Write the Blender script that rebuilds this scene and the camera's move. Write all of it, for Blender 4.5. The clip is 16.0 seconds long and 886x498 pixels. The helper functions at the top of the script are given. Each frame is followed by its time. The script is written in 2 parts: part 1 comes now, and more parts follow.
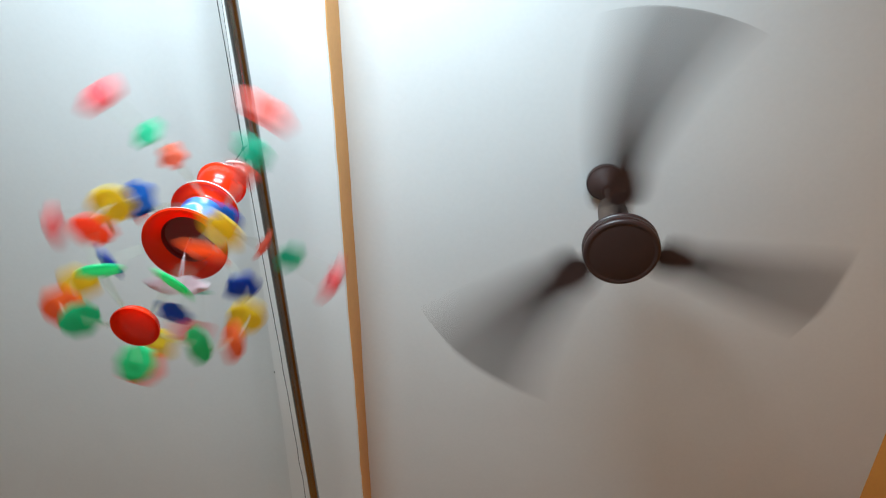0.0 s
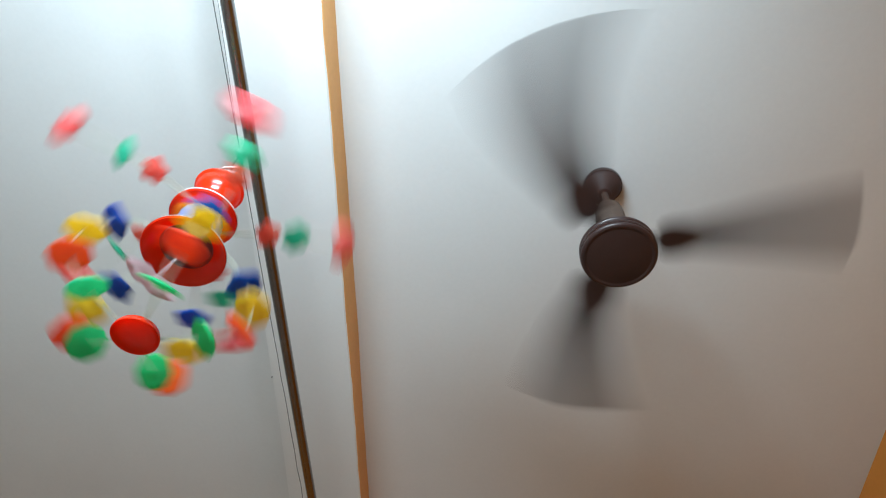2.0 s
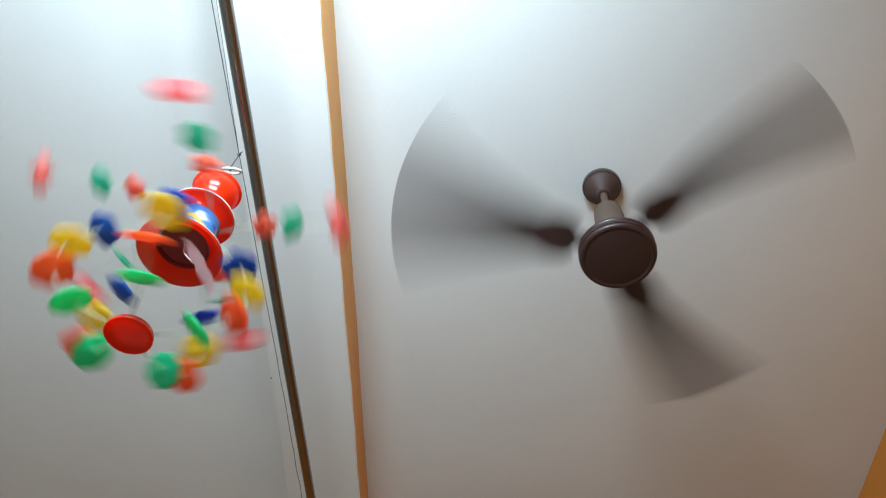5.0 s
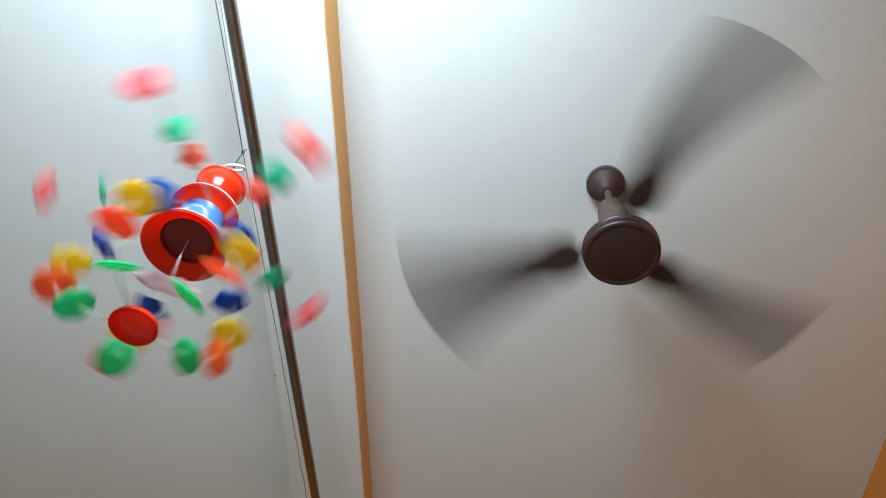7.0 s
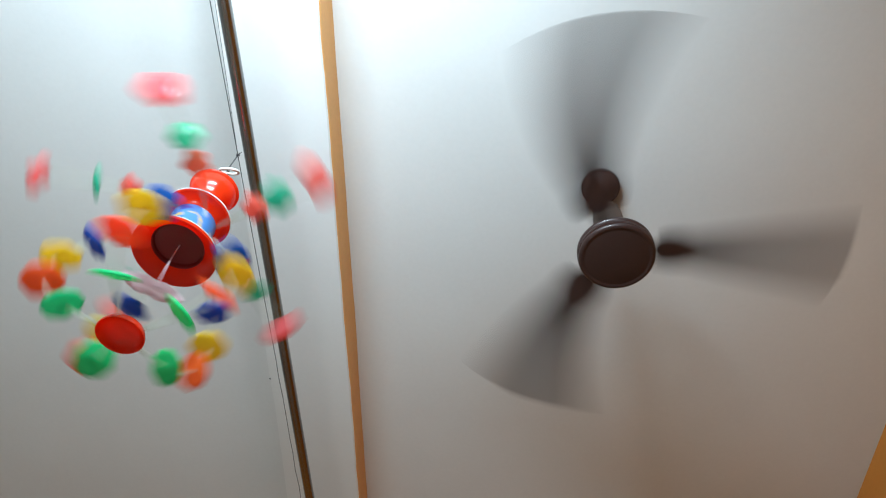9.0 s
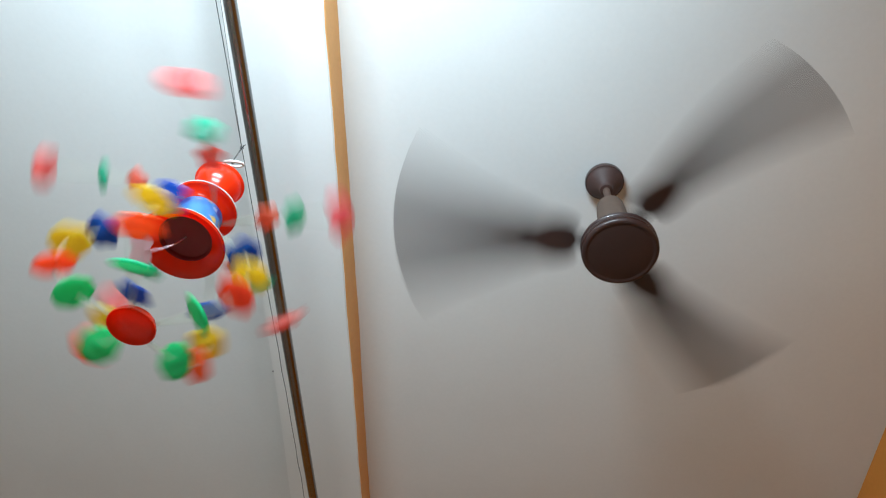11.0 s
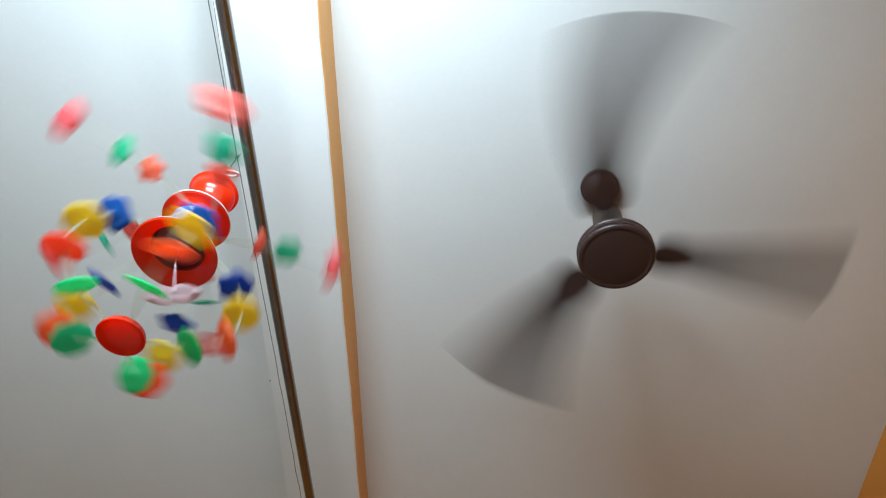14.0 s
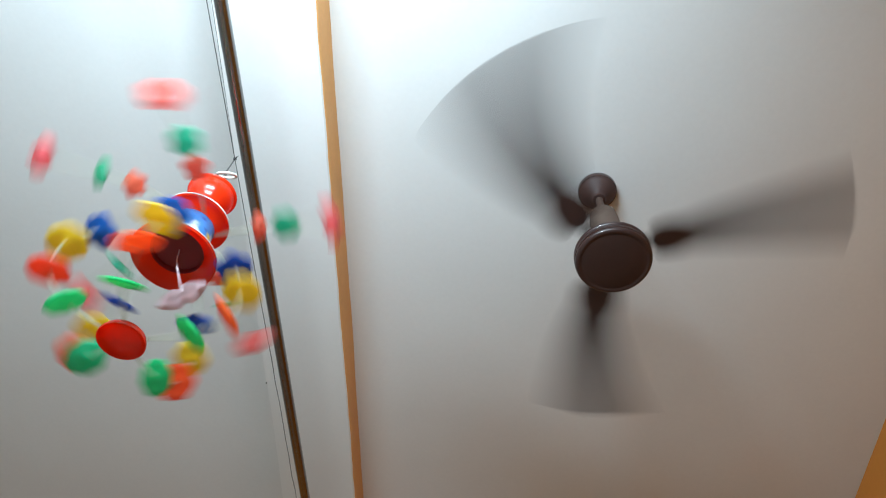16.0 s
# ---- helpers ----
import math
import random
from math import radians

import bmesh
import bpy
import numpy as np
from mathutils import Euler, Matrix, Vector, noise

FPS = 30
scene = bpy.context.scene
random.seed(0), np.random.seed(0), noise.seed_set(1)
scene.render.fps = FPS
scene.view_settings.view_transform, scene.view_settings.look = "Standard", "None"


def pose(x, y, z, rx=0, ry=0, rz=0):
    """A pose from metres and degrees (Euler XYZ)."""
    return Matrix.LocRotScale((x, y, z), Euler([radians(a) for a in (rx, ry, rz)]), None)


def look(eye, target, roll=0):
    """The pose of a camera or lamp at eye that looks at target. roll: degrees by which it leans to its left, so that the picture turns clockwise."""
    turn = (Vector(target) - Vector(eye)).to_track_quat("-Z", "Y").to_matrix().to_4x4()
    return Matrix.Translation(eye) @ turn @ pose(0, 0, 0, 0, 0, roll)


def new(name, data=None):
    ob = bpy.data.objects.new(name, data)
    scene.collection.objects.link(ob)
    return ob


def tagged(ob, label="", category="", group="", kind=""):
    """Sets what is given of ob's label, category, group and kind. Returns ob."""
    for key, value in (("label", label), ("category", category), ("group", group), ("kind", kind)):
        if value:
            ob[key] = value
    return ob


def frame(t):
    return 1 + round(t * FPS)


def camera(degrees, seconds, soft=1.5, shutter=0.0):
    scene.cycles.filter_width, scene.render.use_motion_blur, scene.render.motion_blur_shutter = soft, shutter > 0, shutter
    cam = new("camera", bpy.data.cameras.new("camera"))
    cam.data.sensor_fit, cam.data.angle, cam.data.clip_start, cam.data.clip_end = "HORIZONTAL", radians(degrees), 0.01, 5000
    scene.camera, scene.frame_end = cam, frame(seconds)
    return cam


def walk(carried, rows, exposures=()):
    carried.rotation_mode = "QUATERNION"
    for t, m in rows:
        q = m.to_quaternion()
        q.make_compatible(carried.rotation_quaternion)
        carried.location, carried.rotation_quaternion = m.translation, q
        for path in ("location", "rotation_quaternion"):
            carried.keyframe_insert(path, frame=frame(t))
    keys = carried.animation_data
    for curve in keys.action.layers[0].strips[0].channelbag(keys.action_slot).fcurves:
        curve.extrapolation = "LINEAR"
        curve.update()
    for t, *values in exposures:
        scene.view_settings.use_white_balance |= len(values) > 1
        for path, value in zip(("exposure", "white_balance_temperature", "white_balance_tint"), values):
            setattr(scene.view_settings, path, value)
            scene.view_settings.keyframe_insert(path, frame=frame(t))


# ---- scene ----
BASE = 0.95          # height of the lens over the floor
CEIL = BASE + 1.96   # underside of the ceiling
BEAM_Z = CEIL - 0.137


def view(pitch, roll, yaw):
    return pose(0, 0, BASE, 90 + pitch, 0, yaw) @ pose(0, 0, 0, 0, 0, roll)


cam = camera(65.4, 16.0, 1.1, 1.13)
# the phone reads its picture from the top down: 23 ms for all lines, each line open for 15 ms
scene.cycles.rolling_shutter_type, scene.cycles.rolling_shutter_duration = "TOP", 0.39
PATH = [(0, 57.66, 10.59, 8.33), (0.5, 57.74, 10.57, 8.54), (1, 57.76, 10.5, 8.49), (1.5, 57.92, 10.33, 8.32),
        (2, 58.03, 10.15, 8.06), (2.5, 58.17, 9.78, 7.73), (3, 58.29, 9.7, 7.64), (3.5, 58.3, 9.71, 7.59),
        (4, 58.32, 9.66, 7.62), (5.2, 58.05, 10.1, 8.05), (6.5, 57.74, 10.52, 8.48), (7, 57.85, 10.35, 8.43),
        (7.5, 58.02, 10.1, 8.34), (8, 58.08, 10.11, 7.94), (8.5, 58.21, 9.73, 7.74), (9.8, 57.95, 10.05, 7.9),
        (11, 57.62, 10.44, 8.11), (11.5, 57.74, 10.51, 8.32), (12, 57.73, 10.67, 8.52), (12.5, 57.85, 10.35, 8.43),
        (13, 57.99, 10.2, 8.29), (13.5, 58.14, 9.92, 7.97), (14, 58.27, 9.52, 7.75), (14.5, 58.32, 9.76, 7.59),
        (15, 58.34, 9.69, 7.6), (15.5, 58.47, 9.45, 7.67), (16, 58.54, 9.54, 7.41)]
walk(cam, [(t, view(p, r, y)) for t, p, r, y in PATH])

# ---- light: a cool tube lamp, unseen, inferred high up behind the camera ----
world = bpy.data.worlds.new("room_air")
world.use_nodes = True
world.node_tree.nodes["Background"].inputs[0].default_value = (0.5, 0.55, 0.6, 1)
world.node_tree.nodes["Background"].inputs[1].default_value = 0.02
scene.world = world


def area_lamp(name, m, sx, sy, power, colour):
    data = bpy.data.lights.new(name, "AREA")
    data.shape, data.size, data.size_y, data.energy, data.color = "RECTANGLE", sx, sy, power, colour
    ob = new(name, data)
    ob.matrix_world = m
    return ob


TUBE = look((-0.6, -0.68, CEIL - 0.7), (-1.06, 1.0, CEIL - 0.7))   # lamp turned left so that the ceiling's right side stays darker
area_lamp("unseen_tube_lamp", TUBE, 1.2, 0.1, 83, (0.68, 0.88, 1.0))


# ---- materials ----
def material(name, colour, rough=0.5, metal=0.0, grain=60.0, vary=0.12, bump=0.05, blotch=3.0, blotch_vary=0.08,
             coat=0.0, through_light=0.0, per_object=0.0, clear=0.0):
    m = bpy.data.materials.new(name)
    m.use_nodes = True
    nt = m.node_tree
    bsdf, out = nt.nodes["Principled BSDF"], nt.nodes["Material Output"]
    coord = nt.nodes.new("ShaderNodeTexCoord")
    fine, broad = nt.nodes.new("ShaderNodeTexNoise"), nt.nodes.new("ShaderNodeTexNoise")
    fine.inputs["Scale"].default_value, broad.inputs["Scale"].default_value = grain, blotch
    fine.inputs["Detail"].default_value, broad.inputs["Detail"].default_value = 4, 3
    for n in (fine, broad):
        nt.links.new(coord.outputs["Object"], n.inputs["Vector"])
    value = nt.nodes.new("ShaderNodeMath")
    value.operation = "MULTIPLY_ADD"
    value.inputs[1].default_value, value.inputs[2].default_value = vary, 1 - vary / 2 - blotch_vary / 2
    nt.links.new(fine.outputs["Fac"], value.inputs[0])
    value2 = nt.nodes.new("ShaderNodeMath")
    value2.operation = "MULTIPLY_ADD"
    value2.inputs[1].default_value = blotch_vary
    nt.links.new(broad.outputs["Fac"], value2.inputs[0])
    nt.links.new(value.outputs[0], value2.inputs[2])
    hsv = nt.nodes.new("ShaderNodeHueSaturation")
    hsv.inputs["Color"].default_value = (*colour, 1)
    nt.links.new(value2.outputs[0], hsv.inputs["Value"])
    if per_object:
        info = nt.nodes.new("ShaderNodeObjectInfo")
        shift = nt.nodes.new("ShaderNodeMath")
        shift.operation = "MULTIPLY_ADD"
        shift.inputs[1].default_value, shift.inputs[2].default_value = per_object, 0.5 - per_object / 2
        nt.links.new(info.outputs["Random"], shift.inputs[0])
        nt.links.new(shift.outputs[0], hsv.inputs["Hue"])
    nt.links.new(hsv.outputs["Color"], bsdf.inputs["Base Color"])
    bsdf.inputs["Roughness"].default_value, bsdf.inputs["Metallic"].default_value = rough, metal
    bsdf.inputs["Coat Weight"].default_value = coat
    bmp = nt.nodes.new("ShaderNodeBump")
    bmp.inputs["Strength"].default_value, bmp.inputs["Distance"].default_value = bump, 0.004
    nt.links.new(fine.outputs["Fac"], bmp.inputs["Height"])
    nt.links.new(bmp.outputs["Normal"], bsdf.inputs["Normal"])
    if through_light:
        tr, mix = nt.nodes.new("ShaderNodeBsdfTranslucent"), nt.nodes.new("ShaderNodeMixShader")
        nt.links.new(hsv.outputs["Color"], tr.inputs["Color"])
        mix.inputs[0].default_value = through_light
        nt.links.new(bsdf.outputs[0], mix.inputs[1])
        nt.links.new(tr.outputs[0], mix.inputs[2])
        nt.links.new(mix.outputs[0], out.inputs["Surface"])
        if clear:
            # thin tinted plastic: part of the light goes straight through
            see, blend = nt.nodes.new("ShaderNodeBsdfTransparent"), nt.nodes.new("ShaderNodeMixShader")
            see.inputs["Color"].default_value = (*[0.35 + 0.65 * c for c in colour], 1)
            blend.inputs[0].default_value = clear
            nt.links.new(mix.outputs[0], blend.inputs[1])
            nt.links.new(see.outputs[0], blend.inputs[2])
            nt.links.new(blend.outputs[0], out.inputs["Surface"])
    return m


def sticker_material():
    """Printed film: sky blue with white, yellow and pink patches."""
    m = material("printed_film", (0.05, 0.23, 0.6), 0.42, grain=200, bump=0.02, coat=0.08)
    nt = m.node_tree
    bsdf = nt.nodes["Principled BSDF"]
    base = bsdf.inputs["Base Color"].links[0].from_socket
    coord = nt.nodes["Texture Coordinate"]
    for scale, low, high, colour in ((22, 0.6, 0.66, (0.8, 0.85, 0.9)), (30, 0.64, 0.67, (0.75, 0.5, 0.08)),
                                     (36, 0.66, 0.69, (0.7, 0.25, 0.25)), (26, 0.63, 0.67, (0.02, 0.06, 0.35))):
        n, ramp, mix = (nt.nodes.new("ShaderNodeTexNoise"), nt.nodes.new("ShaderNodeMapRange"), nt.nodes.new("ShaderNodeMix"))
        n.inputs["Scale"].default_value, n.inputs["Detail"].default_value = scale, 1
        shift = nt.nodes.new("ShaderNodeVectorMath")
        shift.inputs[1].default_value = (scale, scale * 0.37, 1.7)
        nt.links.new(coord.outputs["Object"], shift.inputs[0])
        nt.links.new(shift.outputs[0], n.inputs["Vector"])
        nt.links.new(n.outputs["Fac"], ramp.inputs["Value"])
        ramp.inputs["From Min"].default_value, ramp.inputs["From Max"].default_value = low, high
        mix.data_type = "RGBA"
        nt.links.new(ramp.outputs[0], mix.inputs["Factor"])
        nt.links.new(base, mix.inputs["A"])
        mix.inputs["B"].default_value = (*colour, 1)
        base = mix.outputs["Result"]
    nt.links.new(base, bsdf.inputs["Base Color"])
    return m


CEILING_PAINT = material("white_ceiling_paint", (0.78, 0.78, 0.77), 0.75, grain=70, vary=0.05, bump=0.03, blotch=2.2, blotch_vary=0.1)
BEAM_PAINT = material("white_beam_paint", (0.83, 0.83, 0.82), 0.7, grain=70, vary=0.04, bump=0.03, blotch=3, blotch_vary=0.05)
EDGE_PAINT = material("tan_edge_paint", (0.8, 0.39, 0.115), 0.6, grain=70, vary=0.15, bump=0.2, blotch=5, blotch_vary=0.15)
WALL_PAINT = material("orange_wall_paint", (0.7, 0.26, 0.04), 0.7, grain=60, vary=0.1, bump=0.15, blotch=2, blotch_vary=0.1)
PALE_WALL = material("cream_wall_paint", (0.52, 0.49, 0.45), 0.7, grain=60, vary=0.08, bump=0.15, blotch=2, blotch_vary=0.08)
BOUNCE_FLOOR = material("bounce_floor", (0.6, 0.51, 0.42), 0.35, grain=40, vary=0.2, blotch=4, blotch_vary=0.2)
STEEL = material("stainless_steel", (0.26, 0.258, 0.26), 0.22, 1.0, grain=150, vary=0.15, bump=0.03, blotch=9, blotch_vary=0.3)
WIRE = material("dark_wire", (0.04, 0.04, 0.045), 0.5, 0.3)
FAN_BROWN = material("brown_fan_enamel", (0.036, 0.0145, 0.0125), 0.42, grain=120, vary=0.2, bump=0.03, blotch=12, blotch_vary=0.25, coat=0.2)
BLADE_BROWN = material("brown_blade_enamel", (0.07, 0.04, 0.035), 0.45, grain=120, vary=0.2, bump=0.03, blotch=8, blotch_vary=0.25)
LIP_BROWN = material("brown_gloss_enamel", (0.05, 0.02, 0.016), 0.16, grain=120, vary=0.15, bump=0.01, coat=0.6)
FAN_MATTE = material("brown_matt_enamel", (0.056, 0.026, 0.022), 0.62, grain=120, vary=0.25, bump=0.05, blotch=14, blotch_vary=0.3)
CUP_TAN = material("dull_tan_enamel", (0.095, 0.058, 0.042), 0.65, vary=0.25, blotch=20, blotch_vary=0.25)
ROD_BRASS = material("dull_brown_rod", (0.11, 0.065, 0.05), 0.5, 0.1, vary=0.2)
RED = material("red_plastic", (0.95, 0.056, 0.01), 0.2, grain=150, vary=0.05, bump=0.01, blotch=15, coat=0.4, through_light=0.5)
SHADED_RED = material("shaded_red_plastic", (0.2, 0.012, 0.012), 0.5, grain=150, vary=0.1)
WHITE = material("white_plastic", (0.8, 0.78, 0.74), 0.35, grain=100, vary=0.05)
PALE = material("pale_clear_plastic", (0.8, 0.84, 0.72), 0.3, vary=0.05, through_light=0.5, clear=0.65)
PINK = material("coral_plastic", (0.92, 0.2, 0.18), 0.12, through_light=0.5, per_object=0.02, clear=0.3)
ROSE = material("pale_pink_plastic", (0.86, 0.66, 0.69), 0.25, through_light=0.3)
GREEN = material("green_plastic", (0.03, 0.66, 0.26), 0.2, through_light=0.5, per_object=0.05, clear=0.25)
MINT = material("mint_plastic", (0.04, 0.62, 0.38), 0.2, through_light=0.5, per_object=0.04, clear=0.35)
BLUE = material("blue_plastic", (0.016, 0.12, 0.46), 0.2, through_light=0.5, per_object=0.03, clear=0.12)
YELLOW = material("yellow_plastic", (0.9, 0.64, 0.04), 0.2, through_light=0.5, per_object=0.02, clear=0.25)
CORAL = material("coral_red_plastic", (0.93, 0.2, 0.12), 0.15, through_light=0.5, per_object=0.02, clear=0.35)
ORANGE = material("orange_red_plastic", (0.95, 0.13, 0.03), 0.2, through_light=0.5, per_object=0.02, clear=0.25)
STICKER = sticker_material()


# ---- mesh helpers ----
def part(name, bm, mat, parent=None, label="", smooth=True):
    me = bpy.data.meshes.new(name)
    bm.normal_update()
    bm.to_mesh(me)
    bm.free()
    me.materials.append(mat)
    for p in me.polygons:
        p.use_smooth = smooth
    if smooth:
        me.set_sharp_from_angle(angle=radians(40))
    ob = new(name, me)
    ob.parent = parent
    if label:
        ob["label"] = label
    return ob


def share(name, me, parent, m, label=""):
    ob = new(name, me)
    ob.parent, ob.matrix_basis = parent, m
    if label:
        ob["label"] = label
    return ob


def box(x0, x1, y0, y1, z0, z1, bevel=0.0):
    bm = bmesh.new()
    bmesh.ops.create_cube(bm, size=1)
    for v in bm.verts:
        v.co = ((x0 + x1) / 2 + v.co.x * (x1 - x0), (y0 + y1) / 2 + v.co.y * (y1 - y0), (z0 + z1) / 2 + v.co.z * (z1 - z0))
    if bevel:
        bmesh.ops.bevel(bm, geom=bm.edges[:], offset=bevel, segments=2, affect="EDGES")
    return bm


def lathe(profile, n=48, closed=False):
    """Turns (radius, height) round the z axis."""
    bm = bmesh.new()
    rings = []
    for r, z in profile:
        if r < 1e-5:
            rings.append([bm.verts.new((0, 0, z))])
        else:
            rings.append([bm.verts.new((r * math.cos(2 * math.pi * k / n), r * math.sin(2 * math.pi * k / n), z)) for k in range(n)])
    pairs = list(zip(rings, rings[1:])) + ([(rings[-1], rings[0])] if closed else [])
    for a, b in pairs:
        for k in range(n):
            j = (k + 1) % n
            if len(a) == 1 and len(b) == 1:
                continue
            if len(a) == 1:
                bm.faces.new((a[0], b[j], b[k]))
            elif len(b) == 1:
                bm.faces.new((a[k], a[j], b[0]))
            else:
                bm.faces.new((a[k], a[j], b[j], b[k]))
    bmesh.ops.recalc_face_normals(bm, faces=bm.faces[:])
    return bm


def tube(points, radius, n=8):
    """A round rod through points, with closed ends; radius may vary by point."""
    bm = bmesh.new()
    pts = [Vector(p) for p in points]
    radii = radius if isinstance(radius, (list, tuple)) else [radius] * len(pts)
    rings = []
    for i, p in enumerate(pts):
        d = (pts[min(i + 1, len(pts) - 1)] - pts[max(i - 1, 0)]).normalized()
        side = d.cross(Vector((0.31, 0.17, 0.93))).normalized()
        up = d.cross(side)
        rings.append([bm.verts.new(p + (side * math.cos(2 * math.pi * k / n) + up * math.sin(2 * math.pi * k / n)) * radii[i]) for k in range(n)])
    for a, b in zip(rings, rings[1:]):
        for k in range(n):
            bm.faces.new((a[k], a[(k + 1) % n], b[(k + 1) % n], b[k]))
    bm.faces.new(rings[0])
    bm.faces.new(rings[-1])
    bmesh.ops.recalc_face_normals(bm, faces=bm.faces[:])
    return bm


def smooth_line(points, steps=6):
    """Catmull-Rom through points."""
    p = [Vector(q) for q in points]
    p = [2 * p[0] - p[1]] + p + [2 * p[-1] - p[-2]]
    out = []
    for i in range(1, len(p) - 2):
        for k in range(steps):
            t = k / steps
            out.append(0.5 * (2 * p[i] + (p[i + 1] - p[i - 1]) * t + (2 * p[i - 1] - 5 * p[i] + 4 * p[i + 1] - p[i + 2]) * t * t
                              + (3 * p[i] - p[i - 1] - 3 * p[i + 1] + p[i + 2]) * t ** 3))
    return out + [p[-2]]


def flower(radius, petals=6, thick=0.008, depth=0.16):
    """A moulded flower in the xy plane: scalloped rim, domed centre, thin rounded edge."""
    bm = bmesh.new()
    n = petals * 6
    rows = []
    for f, up in ((1.0, 0.0), (0.95, 0.5), (0.62, 0.42), (0.34, 0.5), (0.2, 1.0)):
        for s in ((1,) if up == 0 else (1, -1)):
            ring = []
            for k in range(n):
                a = 2 * math.pi * k / n
                r = radius * f * (1 + depth * f * (math.cos(petals * a) - 0.4) * (1 if f > 0.5 else 0.3))
                ring.append(bm.verts.new((r * math.cos(a), r * math.sin(a), s * up * thick)))
            rows.append((s, f, ring))
    for s in (1, -1):
        seq = [rows[0][2]] + [r for q, f, r in rows[1:] if q == s]
        for a, b in zip(seq, seq[1:]):
            for k in range(n):
                bm.faces.new((a[k], a[(k + 1) % n], b[(k + 1) % n], b[k]))
        top = bm.verts.new((0, 0, s * thick * 1.25))
        for k in range(n):
            bm.faces.new((seq[-1][k], seq[-1][(k + 1) % n], top))
    bmesh.ops.recalc_face_normals(bm, faces=bm.faces[:])
    return bm


def mesh_of(name, bm, mat):
    me = bpy.data.meshes.new(name)
    bm.to_mesh(me)
    bm.free()
    me.materials.append(mat)
    for p in me.polygons:
        p.use_smooth = True
    return me


# ---- the room ----
X0, X1, Y0, Y1 = -2.9, 1.72, -0.8, 4.4
BX0, BX1 = -0.779, -0.484


def structure(name, bm, mat, label, category, smooth=False):
    ob = part(name, bm, mat, None, "", smooth)
    return tagged(ob, label, category, kind="structure")


def room():
    # unseen floor, toned light so that its bounce brightens the undersides
    structure("floor", box(X0, X1, Y0, Y1, -0.1, 0), BOUNCE_FLOOR, "unseen light beige floor, toned for its bounce", "floor")
    # the east wall is sheared so that its top edge fits the camera's view
    bm = box(0, 0.12, Y0, Y1, 0, CEIL + 0.1)
    for v in bm.verts:
        v.co.x += 1.471 + 0.06 * (v.co.y - 1.864)
    structure("wall_east", bm, WALL_PAINT, "orange painted plaster wall under a white ceiling", "wall")
    # west, north and south walls are unseen, coloured for their bounce on the ceiling
    structure("wall_west", box(X0 - 0.12, X0, Y0, Y1, 0, CEIL + 0.1), PALE_WALL, "unseen pale cream wall, toned for its bounce", "wall")
    structure("wall_north", box(X0 - 0.12, X1 + 0.12, Y1, Y1 + 0.12, 0, CEIL + 0.1), WALL_PAINT, "unseen orange wall across the room, its bounce warms the ceiling", "wall")
    structure("wall_south", box(X0 - 0.12, X1 + 0.12, Y0 - 0.14, Y0, 0, CEIL + 0.1), PALE_WALL, "unseen pale cream wall added behind the lamp", "wall")
    structure("ceiling", box(X0, X1, Y0, Y1, CEIL, CEIL + 0.1), CEILING_PAINT, "white painted plaster ceiling, slightly uneven", "ceiling")
    # the beam: its edges wander by a few millimetres, as trowelled plaster does
    bm = bmesh.new()
    n = 260
    edge = lambda y: 0.02 - 0.0095 * y
    cols = []
    for i in range(n + 1):
        y = Y0 + (Y1 - Y0) * i / n
        w = lambda k: 0.004 * noise.noise((y * 2.3, k * 7.1, 0)) + 0.002 * noise.noise((y * 9, k * 3.7, 4)) + 0.001 * noise.noise((y * 31, k * 2.3, 9))
        cols.append([bm.verts.new(c) for c in ((BX0 + edge(y), y, CEIL), (BX0 + edge(y) + w(1), y, BEAM_Z + 0.25 * w(2)), (BX1 - 0.004 + w(3), y, BEAM_Z + 0.25 * w(4)),
                                               (BX1 + w(3), y, BEAM_Z + 0.004 + 0.25 * w(4)))])
    for a, b in zip(cols, cols[1:]):
        for k in range(3):
            bm.faces.new((a[k], a[k + 1], b[k + 1], b[k]))
    bmesh.ops.recalc_face_normals(bm, faces=bm.faces[:])
    beam = structure("ceiling_beam", bm, BEAM_PAINT, "white plastered ceiling beam with a tan painted side", "beam", True)
    bm = bmesh.new()
    cols = []
    for i in range(n + 1):
        y = Y0 + (Y1 - Y0) * i / n
        w = lambda k: 0.004 * noise.noise((y * 2.3, k * 7.1, 0)) + 0.002 * noise.noise((y * 9, k * 3.7, 4)) + 0.001 * noise.noise((y * 31, k * 2.3, 9))
        cols.append([bm.verts.new(c) for c in ((BX1 + w(3), y, BEAM_Z + 0.004 + 0.25 * w(4)), (BX1 + 0.003 + w(3), y, BEAM_Z + 0.006 + 0.25 * w(4)),
                                               (BX1 + 0.003 + w(5) * 0.6, y, CEIL))])
    for a, b in zip(cols, cols[1:]):
        for k in range(2):
            bm.faces.new((a[k], a[k + 1], b[k + 1], b[k]))
    bmesh.ops.recalc_face_normals(bm, faces=bm.faces[:])
    part("painted_side", bm, EDGE_PAINT, beam, "tan painted vertical side")
    part("nail", lathe([(0, -0.004), (0.002, -0.004), (0.0026, -0.003), (0.0015, 0.0), (0, 0)], 10), WIRE, beam, "small dark nail head").location = (BX0 + 0.004, 1.71, BEAM_Z - 0.001)


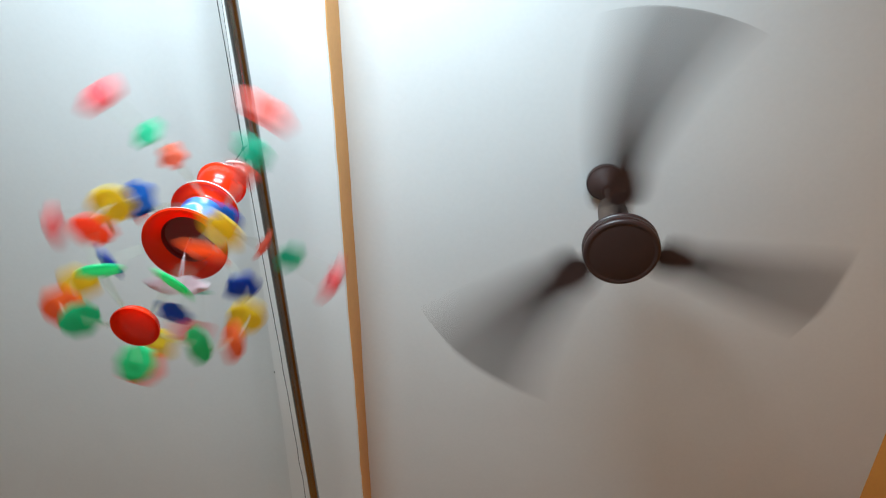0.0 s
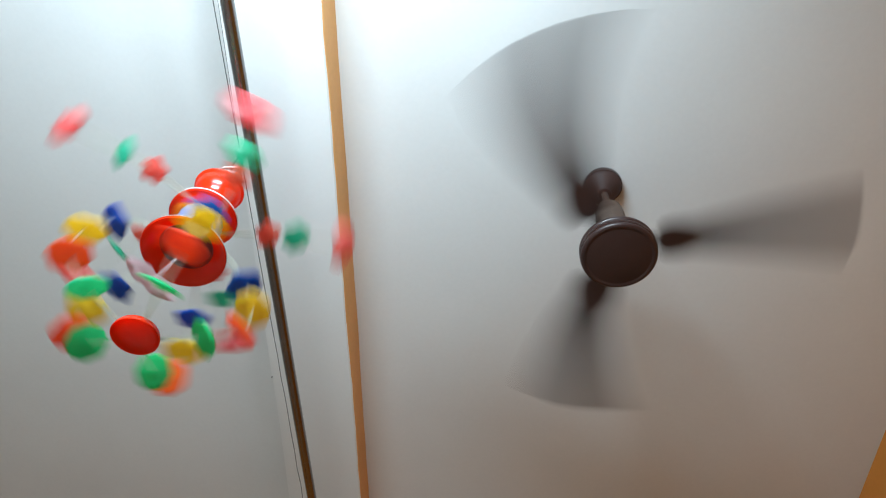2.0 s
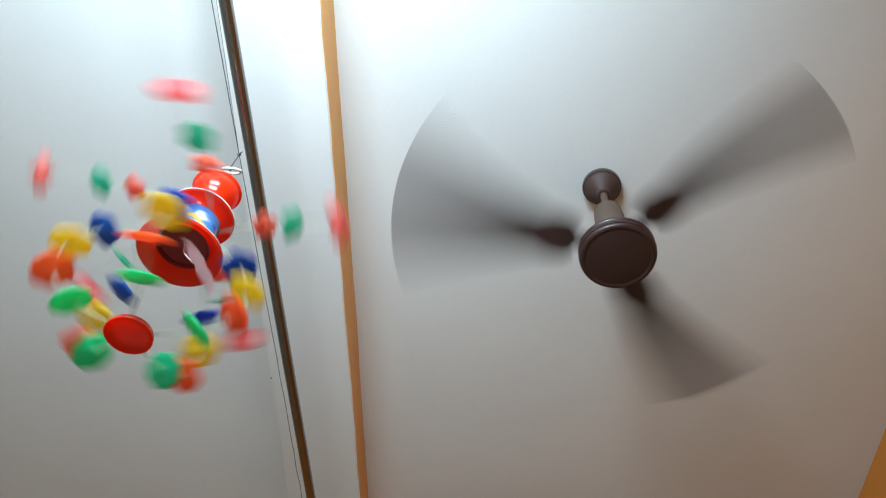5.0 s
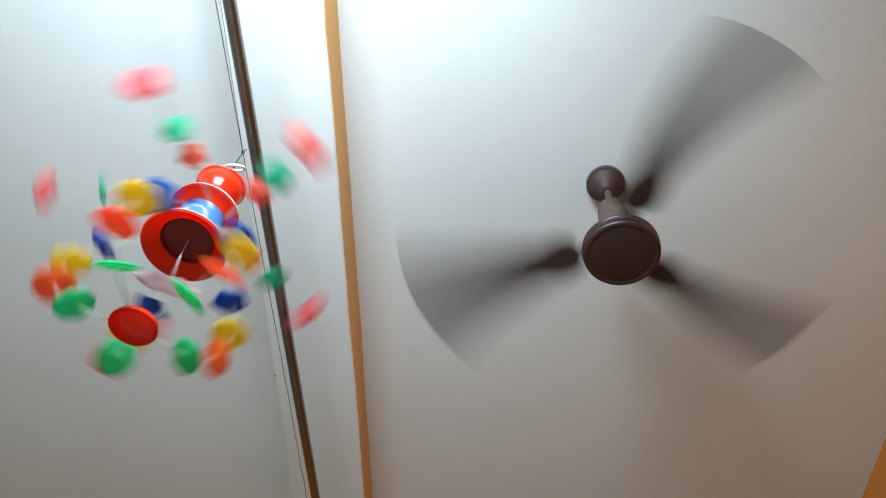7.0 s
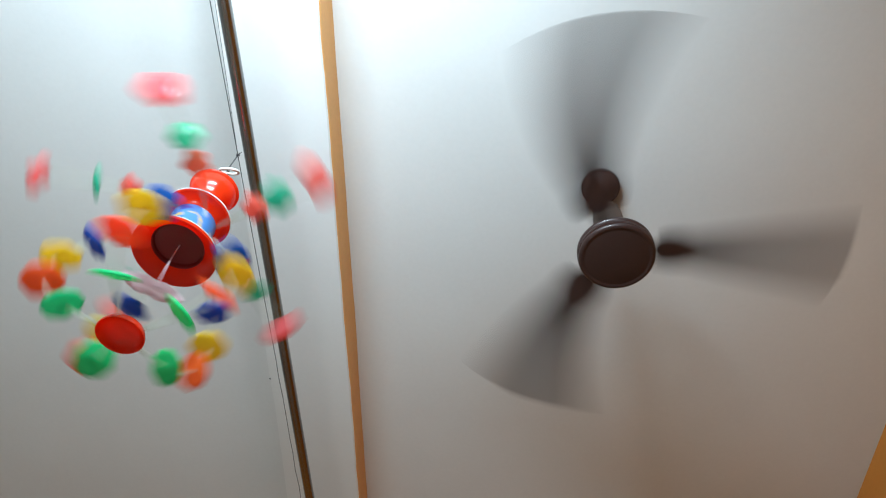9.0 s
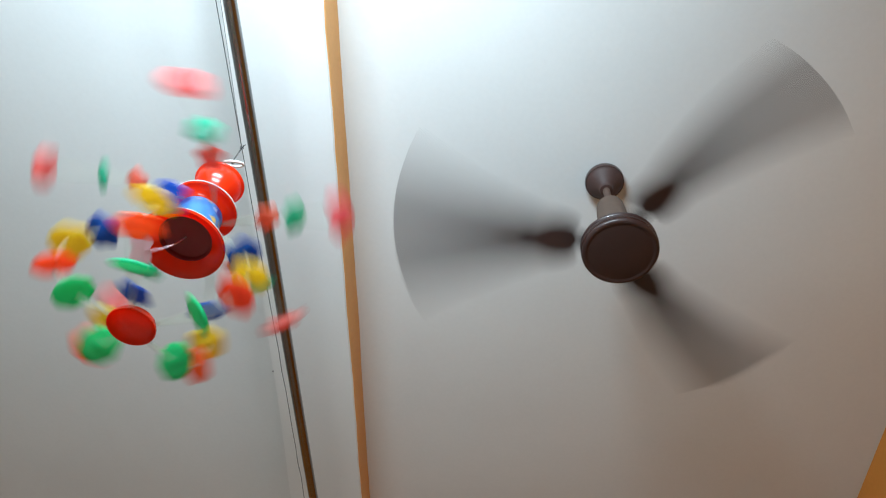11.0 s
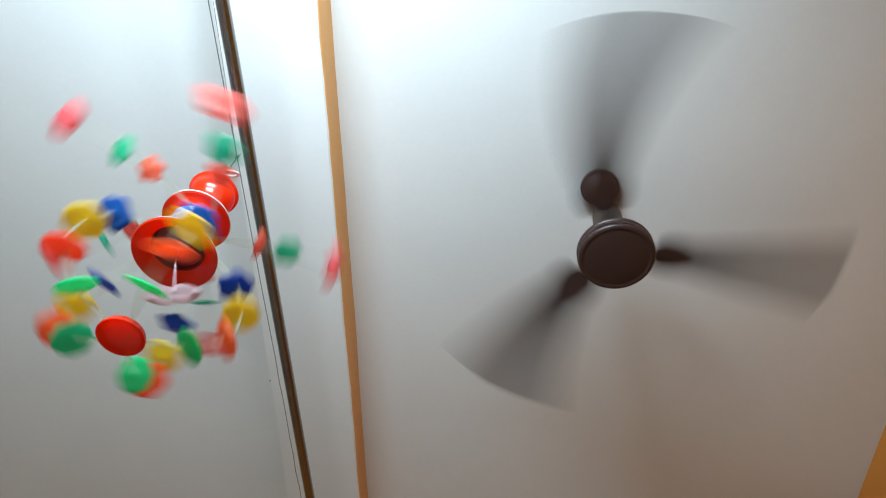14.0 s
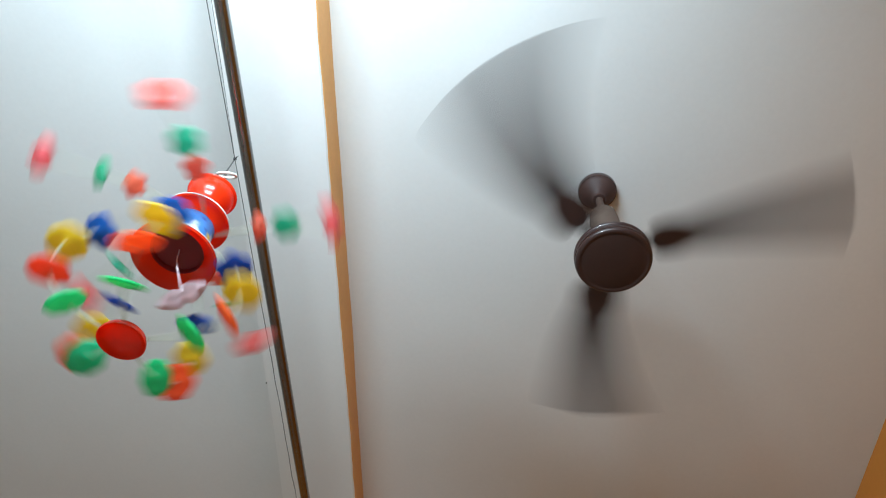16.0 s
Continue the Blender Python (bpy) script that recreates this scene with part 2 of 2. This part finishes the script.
def added_batten():
    """An unseen batten added behind the lamp, held off the wall by two brackets."""
    thing = part("added_batten", box(-0.62, 0.62, -0.03, 0.03, 0.012, 0.045, 0.006), WHITE)
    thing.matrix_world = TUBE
    tagged(thing, "unseen white batten added behind the lamp, on two brackets", "tube light")
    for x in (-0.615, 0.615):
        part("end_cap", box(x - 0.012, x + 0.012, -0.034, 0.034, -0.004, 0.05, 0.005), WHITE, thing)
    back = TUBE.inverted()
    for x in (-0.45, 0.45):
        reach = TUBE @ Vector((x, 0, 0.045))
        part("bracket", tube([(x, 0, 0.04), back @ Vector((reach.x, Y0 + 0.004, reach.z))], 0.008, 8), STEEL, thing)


def pipe():
    thing = part("steel_pipe", tube([(-0.696 + 0.0245 * y, y, BASE + 1.70) for y in (Y0, 1.4, Y1)], 0.0172, 24), STEEL)
    tagged(thing, "polished stainless steel pipe running under the beam", "pipe")
    for y, s in ((Y0, 1), (Y1, -1)):
        f = part("flange", lathe([(0.0, 0), (0.035, 0), (0.035, 0.006), (0.018, 0.012), (0.018, 0.03), (0.0, 0.03)], 24), STEEL, thing)
        f.matrix_basis = pose(-0.696 + 0.0245 * y, y, BASE + 1.70, -90 * s, 0, 0)


KNOT = Vector((-0.688, 0.752, BASE + 1.64))


def clothes_wire():
    rng = random.Random(3)
    pts = []
    for i in range(61):
        y = Y0 + (Y1 - Y0) * i / 60
        s = y - KNOT.y
        k = 0.0 if s < 0.5 else 0.0018
        pts.append((KNOT.x + 0.0235 * s + rng.uniform(-k, k), y, KNOT.z + 0.003 * abs(s) + rng.uniform(-k, k)))
    pts.append((KNOT.x, KNOT.y, KNOT.z))
    pts.sort(key=lambda p: p[1])
    thing = part("wire", tube(pts, 0.0011, 6), WIRE)
    tagged(thing, "thin dark wire stretched along under the beam", "wire")
    part("strand", tube([(KNOT.x, KNOT.y, KNOT.z), (KNOT.x + 0.003, KNOT.y - 0.5, KNOT.z + 0.002), (KNOT.x + 0.009, Y0, KNOT.z + 0.004)], 0.0006, 6), WIRE, thing, "finer second strand")
    loop = [(KNOT.x + 0.004 * math.cos(a), KNOT.y + 0.003 * math.sin(2 * a), KNOT.z + 0.004 * math.sin(a)) for a in [k * 0.5 for k in range(14)]]
    part("knot", tube(loop, 0.0012, 6), WIRE, thing)
    part("knot_end", tube([(KNOT.x, KNOT.y, KNOT.z), (KNOT.x + 0.01, KNOT.y - 0.008, KNOT.z + 0.004)], 0.001, 6), WIRE, thing)


# ---- the hanging toy ----
def hanging_toy():
    toy = new("crib_mobile")
    tagged(toy, "spinning plastic crib mobile with coloured flowers hung on a wire", "toy mobile")
    toy.location = KNOT
    # hook and string
    part("hook_wire", tube(smooth_line([(0.004, -0.004, 0.006), (0.001, 0, 0.002), (0, 0, -0.004), (-0.001, 0, -0.04), (-0.002, 0, -0.084), (-0.001, 0.003, -0.088), (0.002, 0.003, -0.084)]), 0.0018, 8), STEEL, toy, "bent steel wire hook")
    ring = [(0.005 + 0.0235 * math.cos(a), 0.016 * math.sin(a), -0.094 + 0.016 * math.sin(a)) for a in [2 * math.pi * k / 24 for k in range(25)]]
    part("hook", tube(ring, 0.0036, 10), WHITE, toy, "white plastic hook ring")
    # the spinning body: printed tube
    body = part("printed_tube", lathe([(0.048, -0.3470), (0.05, -0.3500), (0.05, -0.4300), (0.048, -0.4325)], 48), STICKER, toy, "tube wrapped in blue printed film")
    cap = [(0, -0.1340), (0.006, -0.1340), (0.008, -0.1380), (0.008, -0.1520), (0.014, -0.1576), (0.022, -0.1623), (0.03, -0.1764), (0.048, -0.1842), (0.0585, -0.1865),
           (0.0595, -0.1888), (0.0585, -0.1912), (0.0545, -0.1943), (0.0535, -0.2044), (0.0495, -0.2185), (0.041, -0.2310), (0.034, -0.2403), (0.03, -0.2528), (0.03, -0.2840), (0, -0.2840)]
    part("top_cap", lathe([(r, z - 0.011) for r, z in cap]), RED, body, "glossy red plastic cap with a thin brim")
    part("upper_dish", lathe([(0.03, -0.2800), (0.036, -0.2900), (0.05, -0.3120), (0.064, -0.3220), (0.0755, -0.3280), (0.076, -0.3310), (0.074, -0.3330), (0.064, -0.3335), (0.054, -0.3380), (0.05, -0.3450), (0.049, -0.3500), (0, -0.3500)]),
         RED, body, "glossy red flared dish")
    part("dish_rim", lathe([(0.0735, -0.3240), (0.0768, -0.3250), (0.077, -0.3285), (0.0745, -0.3280)], 48, True), WHITE, body, "thin white rim")
    part("bell", lathe([(0.051, -0.4300), (0.054, -0.4350), (0.066, -0.4470), (0.082, -0.4585), (0.0886, -0.4655), (0.0893, -0.4690), (0.0875, -0.4712), (0.084, -0.4700), (0.0735, -0.4625), (0.063, -0.4540), (0.0565, -0.4475)]),
         RED, body, "glossy red flared bell")
    part("bell_rim", lathe([(0.0845, -0.4590), (0.0888, -0.4622), (0.0899, -0.4655), (0.0868, -0.4642)], 48, True), WHITE, body, "thin white rim")
    # shallow disc for the bell's hollow, the recess's shade put into its red
    part("bell_inside", lathe([(0.0565, -0.4475), (0.0545, -0.4455), (0.053, -0.4425), (0.052, -0.4380), (0.0, -0.4375)]), SHADED_RED, body, "shallow disc in the bell, the hollow's shade in its red")
    part("cup", lathe([(0.98 * r, -0.736 + 0.75 * (z + 0.7438)) for r, z in [(0, -0.706), (0.01, -0.7065), (0.022, -0.709), (0.033, -0.715), (0.04, -0.724), (0.0435, -0.735), (0.0445, -0.742), (0.0435, -0.7438), (0.0418, -0.7425), (0.04, -0.737), (0.0355, -0.7295),
                       (0.028, -0.724), (0.018, -0.7205), (0.008, -0.719), (0, -0.7188)]]), RED, body, "glossy red open cup at the foot")
    # one pale leaf on a stalk inside
    a = radians(61)
    bm = bmesh.new()
    n = 14
    left, right, mid = [], [], []
    for i in range(n + 1):
        u = i / n
        y = -0.066 + 0.132 * u
        w = 0.024 * math.sin(math.pi * min(max(u, 0.02), 0.98)) ** 0.7 * (1 - 0.35 * math.exp(-((u - 0.5) / 0.08) ** 2))
        left.append(bm.verts.new((-w, y, 0.004)))
        mid.append(bm.verts.new((0, y, -0.002)))
        right.append(bm.verts.new((w, y, 0.004)))
    for i in range(n):
        bm.faces.new((left[i], mid[i], mid[i + 1], left[i + 1]))
        bm.faces.new((mid[i], right[i], right[i + 1], mid[i + 1]))
    bmesh.ops.solidify(bm, geom=bm.faces[:], thickness=0.004)
    part("butterfly", bm, ROSE, body, "pale pink plastic butterfly").matrix_basis = (
        pose(0, 0, -0.528, 0, 0, math.degrees(a)) @ pose(0.062, 0.006, 0, 0, 25, 0))
    part("stalk", tube(smooth_line([(0.002, 0.001, -0.438), (0.014 * math.cos(a), 0.014 * math.sin(a), -0.475), (0.055 * math.cos(a), 0.055 * math.sin(a), -0.526)]), 0.0015, 6), ROSE, body)
    # five arms above, five bowed ribs below
    pink = mesh_of("pink_flower", flower(0.038, 5, 0.022, 0.08), PINK)
    mint = mesh_of("mint_flower", flower(0.033, 6, 0.007, 0.08), MINT)
    small = mesh_of("small_red_flower", flower(0.029, 5, 0.012), CORAL)
    blue = mesh_of("blue_flower", flower(0.037, 5, 0.008, 0.1), BLUE)
    yellow = mesh_of("yellow_flower", flower(0.039, 6, 0.008, 0.05), YELLOW)
    orange = mesh_of("orange_flower", flower(0.038, 6, 0.008, 0.05), ORANGE)
    green = mesh_of("green_flower", flower(0.036, 8, 0.007, 0.035), GREEN)
    # each arm and rib is bent a little out of true: its turn in degrees, then the shifts of its flowers (degrees, metres)
    arm_turn = (-3.9, -1.5, 4.6, 4.6, -7.0)
    rib_turn = (-1.2, -0.7, -1.7, 1.3, -1.5)
    bent = {"blue": ((-0.9, 0.001), (-1.1, -0.007), (0.4, -0.003), (2.4, 0.006), (4.3, -0.006)),
            "yellow": ((-0.4, 0.005), (-0.1, -0.002), (-1.2, 0.005), (1.0, 0.008), (1.1, -0.001)),
            "orange": ((-1.4, 0.001), (0.3, -0.001), (-0.6, 0.001), (-2.1, 0.007), (-2.3, 0.0)),
            "green": ((2.7, 0.002), (1.1, -0.003), (1.4, 0.001), (-1.3, -0.001), (-3.3, -0.004))}
    ring_of = {"blue": (0.1436, -0.5151, 1.0), "yellow": (0.1761, -0.5896, 1.8), "orange": (0.1703, -0.6649, 1.3), "green": (0.1142, -0.708, -0.8)}
    # straight arms that pass beside the axis
    arm = mesh_of("arm", tube([(0.04, 0.028, -0.345), (0.149, 0.019, -0.341), (0.216, 0.0125, -0.353), (0.327, 0, -0.3795)], [0.0034, 0.003, 0.0026, 0.0022], 8), PALE)

    def spot(r, z, turn, nr, nz, nt=0.0):
        """A flower at radius r, height z and turn degrees, that faces along (outward, up, sideways)."""
        n = Vector((nr, nt, nz)).normalized()
        return pose(0, 0, 0, 0, 0, turn) @ Matrix.Translation((r, 0, z)) @ n.to_track_quat("Z", "Y").to_matrix().to_4x4()

    # two of the mint flowers and all but one of the small ones have turned to face down
    mint_face = ((0.35, -1), (1, -0.62), (1, -0.66), (1, -0.6), (0.5, -1))
    small_face = ((1, -0.3), (0.5, -1), (0.55, -1), (0.6, -1), (0.45, -1))
    rng = random.Random(8)
    loose = lambda k: pose(0, 0, 0, rng.uniform(-k, k), rng.uniform(-k, k), rng.uniform(0, 360))
    for i in range(5):
        turn = 72 * i + arm_turn[i]
        share("arm", arm, body, pose(0, 0, 0, 0, 0, turn))
        share("pink_flower", pink, body, spot(0.3258, -0.3792, turn, 1, -0.2) @ loose(14))
        share("mint_flower", mint, body, spot(0.2167, -0.3529, turn + 3.3, *mint_face[i]) @ loose(6))
        share("small_red_flower", small, body, spot(0.1505, -0.341, turn + 7.3, *small_face[i]) @ loose(10))
        turn = 72 * i + rib_turn[i]
        at = {k: (r, z + bent[k][i][1], a + bent[k][i][0] + turn) for k, (r, z, a) in ring_of.items()}
        line = [(0.058, -0.442, turn), (0.1, -0.468, turn)] + [at[k] for k in ("blue", "yellow", "orange", "green")] + [(0.042, -0.727, turn)]
        line = smooth_line([(r * math.cos(radians(a)), r * math.sin(radians(a)), z) for r, z, a in line])
        share("rib", mesh_of("rib", tube(line, 0.0026, 8), PALE), body, Matrix.Identity(4))
        share("blue_flower", blue, body, spot(*at["blue"], 0.34, -0.94) @ loose(18))
        share("yellow_flower", yellow, body, spot(*at["yellow"], 0.17, 0.98) @ loose(14))
        share("orange_flower", orange, body, spot(*at["orange"], 0.5, 0.87) @ loose(18))
        share("green_flower", green, body, spot(*at["green"], 0.64, 0.77) @ loose(10))
    return toy, body


# ---- the fan ----
FAN = Vector((0.3205, 0.9425, BASE + 1.599))


def ceiling_fan():
    fan = new("ceiling_fan")
    fan.location = (FAN.x, FAN.y, CEIL)
    tagged(fan, "dark brown three-blade ceiling fan spinning fast under white ceiling", "ceiling fan")
    drop = FAN.z - CEIL
    canopy = part("canopy", lathe([(0, 0), (0.054, 0), (0.0565, -0.004), (0.0565, -0.02), (0.05, -0.03), (0.036, -0.045), (0.024, -0.056), (0.0195, -0.064), (0.0185, -0.07), (0.012, -0.072), (0, -0.072)]),
                  FAN_MATTE, fan, "brown cone canopy against the ceiling")
    part("canopy_lip", lathe([(0.055, -0.0015), (0.0585, -0.003), (0.0592, -0.008), (0.059, -0.018), (0.0575, -0.0215), (0.0555, -0.02)], 48, True), LIP_BROWN, canopy, "glossy brown lip")
    part("downrod", lathe([(0, -0.06), (0.0105, -0.06), (0.0105, drop + 0.06), (0, drop + 0.06)], 24), ROD_BRASS, fan, "dull brown down rod")
    part("shackle", box(-0.014, 0.014, -0.02, 0.02, drop + 0.075, drop + 0.12, 0.004), ROD_BRASS, fan)
    part("lower_canopy", lathe([(0.0115, drop + 0.2), (0.03, drop + 0.198), (0.038, drop + 0.185), (0.041, drop + 0.15), (0.043, drop + 0.09), (0.047, drop + 0.05), (0.055, drop + 0.012), (0.052, drop - 0.006)]),
         CUP_TAN, fan, "dull tan lower cup over the motor")
    motor = part("motor_housing", lathe([(0, 0.026), (0.05, 0.026), (0.078, 0.022), (0.09, 0.016), (0.096, 0.01), (0.097, 0.006), (0.0945, 0.003), (0.1, 0.0), (0.1025, -0.004), (0.1015, -0.014),
                                         (0.0975, -0.018), (0.1, -0.023), (0.1025, -0.031), (0.1025, -0.036), (0.0985, -0.04), (0.1, -0.0445), (0.1015, -0.05), (0.1, -0.056), (0.097, -0.061), (0.093, -0.0625), (0.0895, -0.0622), (0.0875, -0.0608), (0.084, -0.0605), (0.08, -0.0615), (0.06, -0.0645), (0.03, -0.067), (0, -0.0675)], 72),
                 FAN_BROWN, fan, "glossy dark brown motor housing")
    motor.data.transform(Matrix.Translation((0, 0, -0.0243)) @ Matrix.Diagonal((0.97, 0.97, 0.64, 1)))
    motor.location = (0, 0, drop)
    part("trim_ring", lathe([(0.0955, -0.049), (0.0985, -0.0498), (0.0985, -0.0512), (0.0955, -0.052)], 72, True), LIP_BROWN, motor, "glossy brown ring")
    # blade: widening outline, pitched, with pressed ribs at the root
    bm = bmesh.new()
    rows = []
    n = 16
    for i in range(n + 1):
        u = i / n
        r = 0.15 + 0.45 * u
        swell = min(1.0, 0.7 + u * 2)
        lead, trail = (0.046 + 0.026 * u) * swell, (-0.046 - 0.03 * u) * swell
        row = []
        for k in range(9):
            f = k / 8
            y = trail + (lead - trail) * f
            rr = math.sqrt(max(0.0, 0.6 ** 2 - y * y)) if i == n else r
            if i == 0:
                rr = r + 0.012 * (2 * f - 1) ** 2
            camber = 0.008 * (1 - (2 * f - 1) ** 2)
            row.append(bm.verts.new((rr, y, y * 0.19 + camber)))
        rows.append(row)
    for a, b in zip(rows, rows[1:]):
        for k in range(8):
            bm.faces.new((a[k], a[k + 1], b[k + 1], b[k]))
    bmesh.ops.solidify(bm, geom=bm.faces[:], thickness=0.002)
    blade = part("blade", bm, BLADE_BROWN, motor, "brown metal blade")
    # bracket: forked arm from the housing to the blade
    bm = bmesh.new()
    outline = [(0.085, 0.016), (0.108, 0.02), (0.114, 0.044), (0.13, 0.055), (0.16, 0.058), (0.19, 0.054), (0.22, 0.046), (0.246, 0.032), (0.256, 0.0), (0.246, -0.032), (0.22, -0.046), (0.19, -0.054), (0.16, -0.058),
               (0.13, -0.055), (0.114, -0.044), (0.108, -0.02), (0.085, -0.016)]
    bm.faces.new([bm.verts.new((x, y * 0.98, -0.004 + y * 0.17 * min(1, max(0, (x - 0.1) / 0.1)))) for x, y in outline])
    bmesh.ops.solidify(bm, geom=bm.faces[:], thickness=0.004)
    bracket = part("blade_bracket", bm, FAN_BROWN, motor, "dark pressed steel blade bracket", False)
    for k in (1, 2):
        share("blade", blade.data, motor, pose(0, 0, 0, 0, 0, 120 * k), "brown metal blade")
        share("blade_bracket", bracket.data, motor, pose(0, 0, 0, 0, 0, 120 * k), "dark pressed steel blade bracket")
    return fan, motor


room()
added_batten()
pipe()
clothes_wire()
TOY, TOY_BODY = hanging_toy()
FAN_THING, FAN_MOTOR = ceiling_fan()


# ---- what moves ----
def glide(table, t):
    """Straight between the entries of a table of (seconds, value)."""
    return float(np.interp(t, [a for a, _ in table], [b for _, b in table]))


# fan: 16 turns in 3 s, less a slow drift (degrees)
FAN_DRIFT = [(0, 18), (1.5, -5), (3.5, -33), (7, -82), (8.5, -103), (11, -183), (12.5, -211), (14.5, -238), (16, -260)]
# toy: 2.4 turns a second and a slow gain (degrees)
TOY_GAIN = [(0, 28.0), (0.5, 68.8), (1, 104.6), (1.5, 136.3), (2, 155.5), (2.5, 168.3), (3, 182.5), (3.5, 192.3), (4, 204.8), (5.25, 304.6), (6.5,
            438.7), (7, 478.3), (7.5, 503.9), (8, 518.3), (8.5, 531.3), (9.75, 602.8), (11, 710.3), (11.5, 753.2), (12, 790.1), (12.5, 827.6), (13,
            852.0), (13.5, 864.8), (14, 880.0), (14.5, 893.4), (15, 905.1), (15.5, 917.2), (16, 931.8)]
# toy: lean of its axis (metres of side shift to each metre of drop)
TOY_LEAN = [(0, 0.0786, 0.0274), (0.5, 0.0499, 0.0244), (1, 0.0750, 0.0212), (1.5, 0.0530, 0.0309), (2, 0.0826, 0.0402), (2.5, 0.0533,
            0.0283), (3, 0.0712, 0.0281), (3.5, 0.0587, 0.0414), (4, 0.0801, 0.0373), (5.2, 0.0680, 0.0340), (6.5, 0.0613, 0.0437), (7,
            0.0757, 0.0142), (7.5, 0.0649, 0.0205), (8, 0.0705, 0.0325), (8.5, 0.0522, 0.0314), (9.8, 0.0630, 0.0300), (11, 0.0725,
            0.0296), (11.5, 0.0662, -0.0017), (12, 0.0602, 0.0486), (12.5, 0.0704, 0.0178), (13, 0.0711, 0.0366), (13.5, 0.0622, 0.0244),
            (14, 0.0565, 0.0281), (14.5, 0.0626, 0.0324), (15, 0.0690, 0.0358), (15.5, 0.0715, 0.0275), (16, 0.0653, 0.0364)]


def motions():
    ticks = [k / FPS for k in range(16 * FPS + 1)]
    drop = FAN.z - CEIL
    walk(FAN_MOTOR, [(t, pose(0, 0, drop, 0, 0, glide(FAN_DRIFT, t) - 1920 * t)) for t in ticks])
    walk(TOY_BODY, [(t, pose(0, 0, 0, 0, 0, 2 + glide(TOY_GAIN, t) + 864 * t)) for t in ticks])
    rows = []
    for t, ax, ay in TOY_LEAN:
        q = Vector((0, 0, -1)).rotation_difference(Vector((ax, ay, -1)))
        rows.append((t, Matrix.Translation(KNOT) @ q.to_matrix().to_4x4()))
    walk(TOY, rows)


motions()
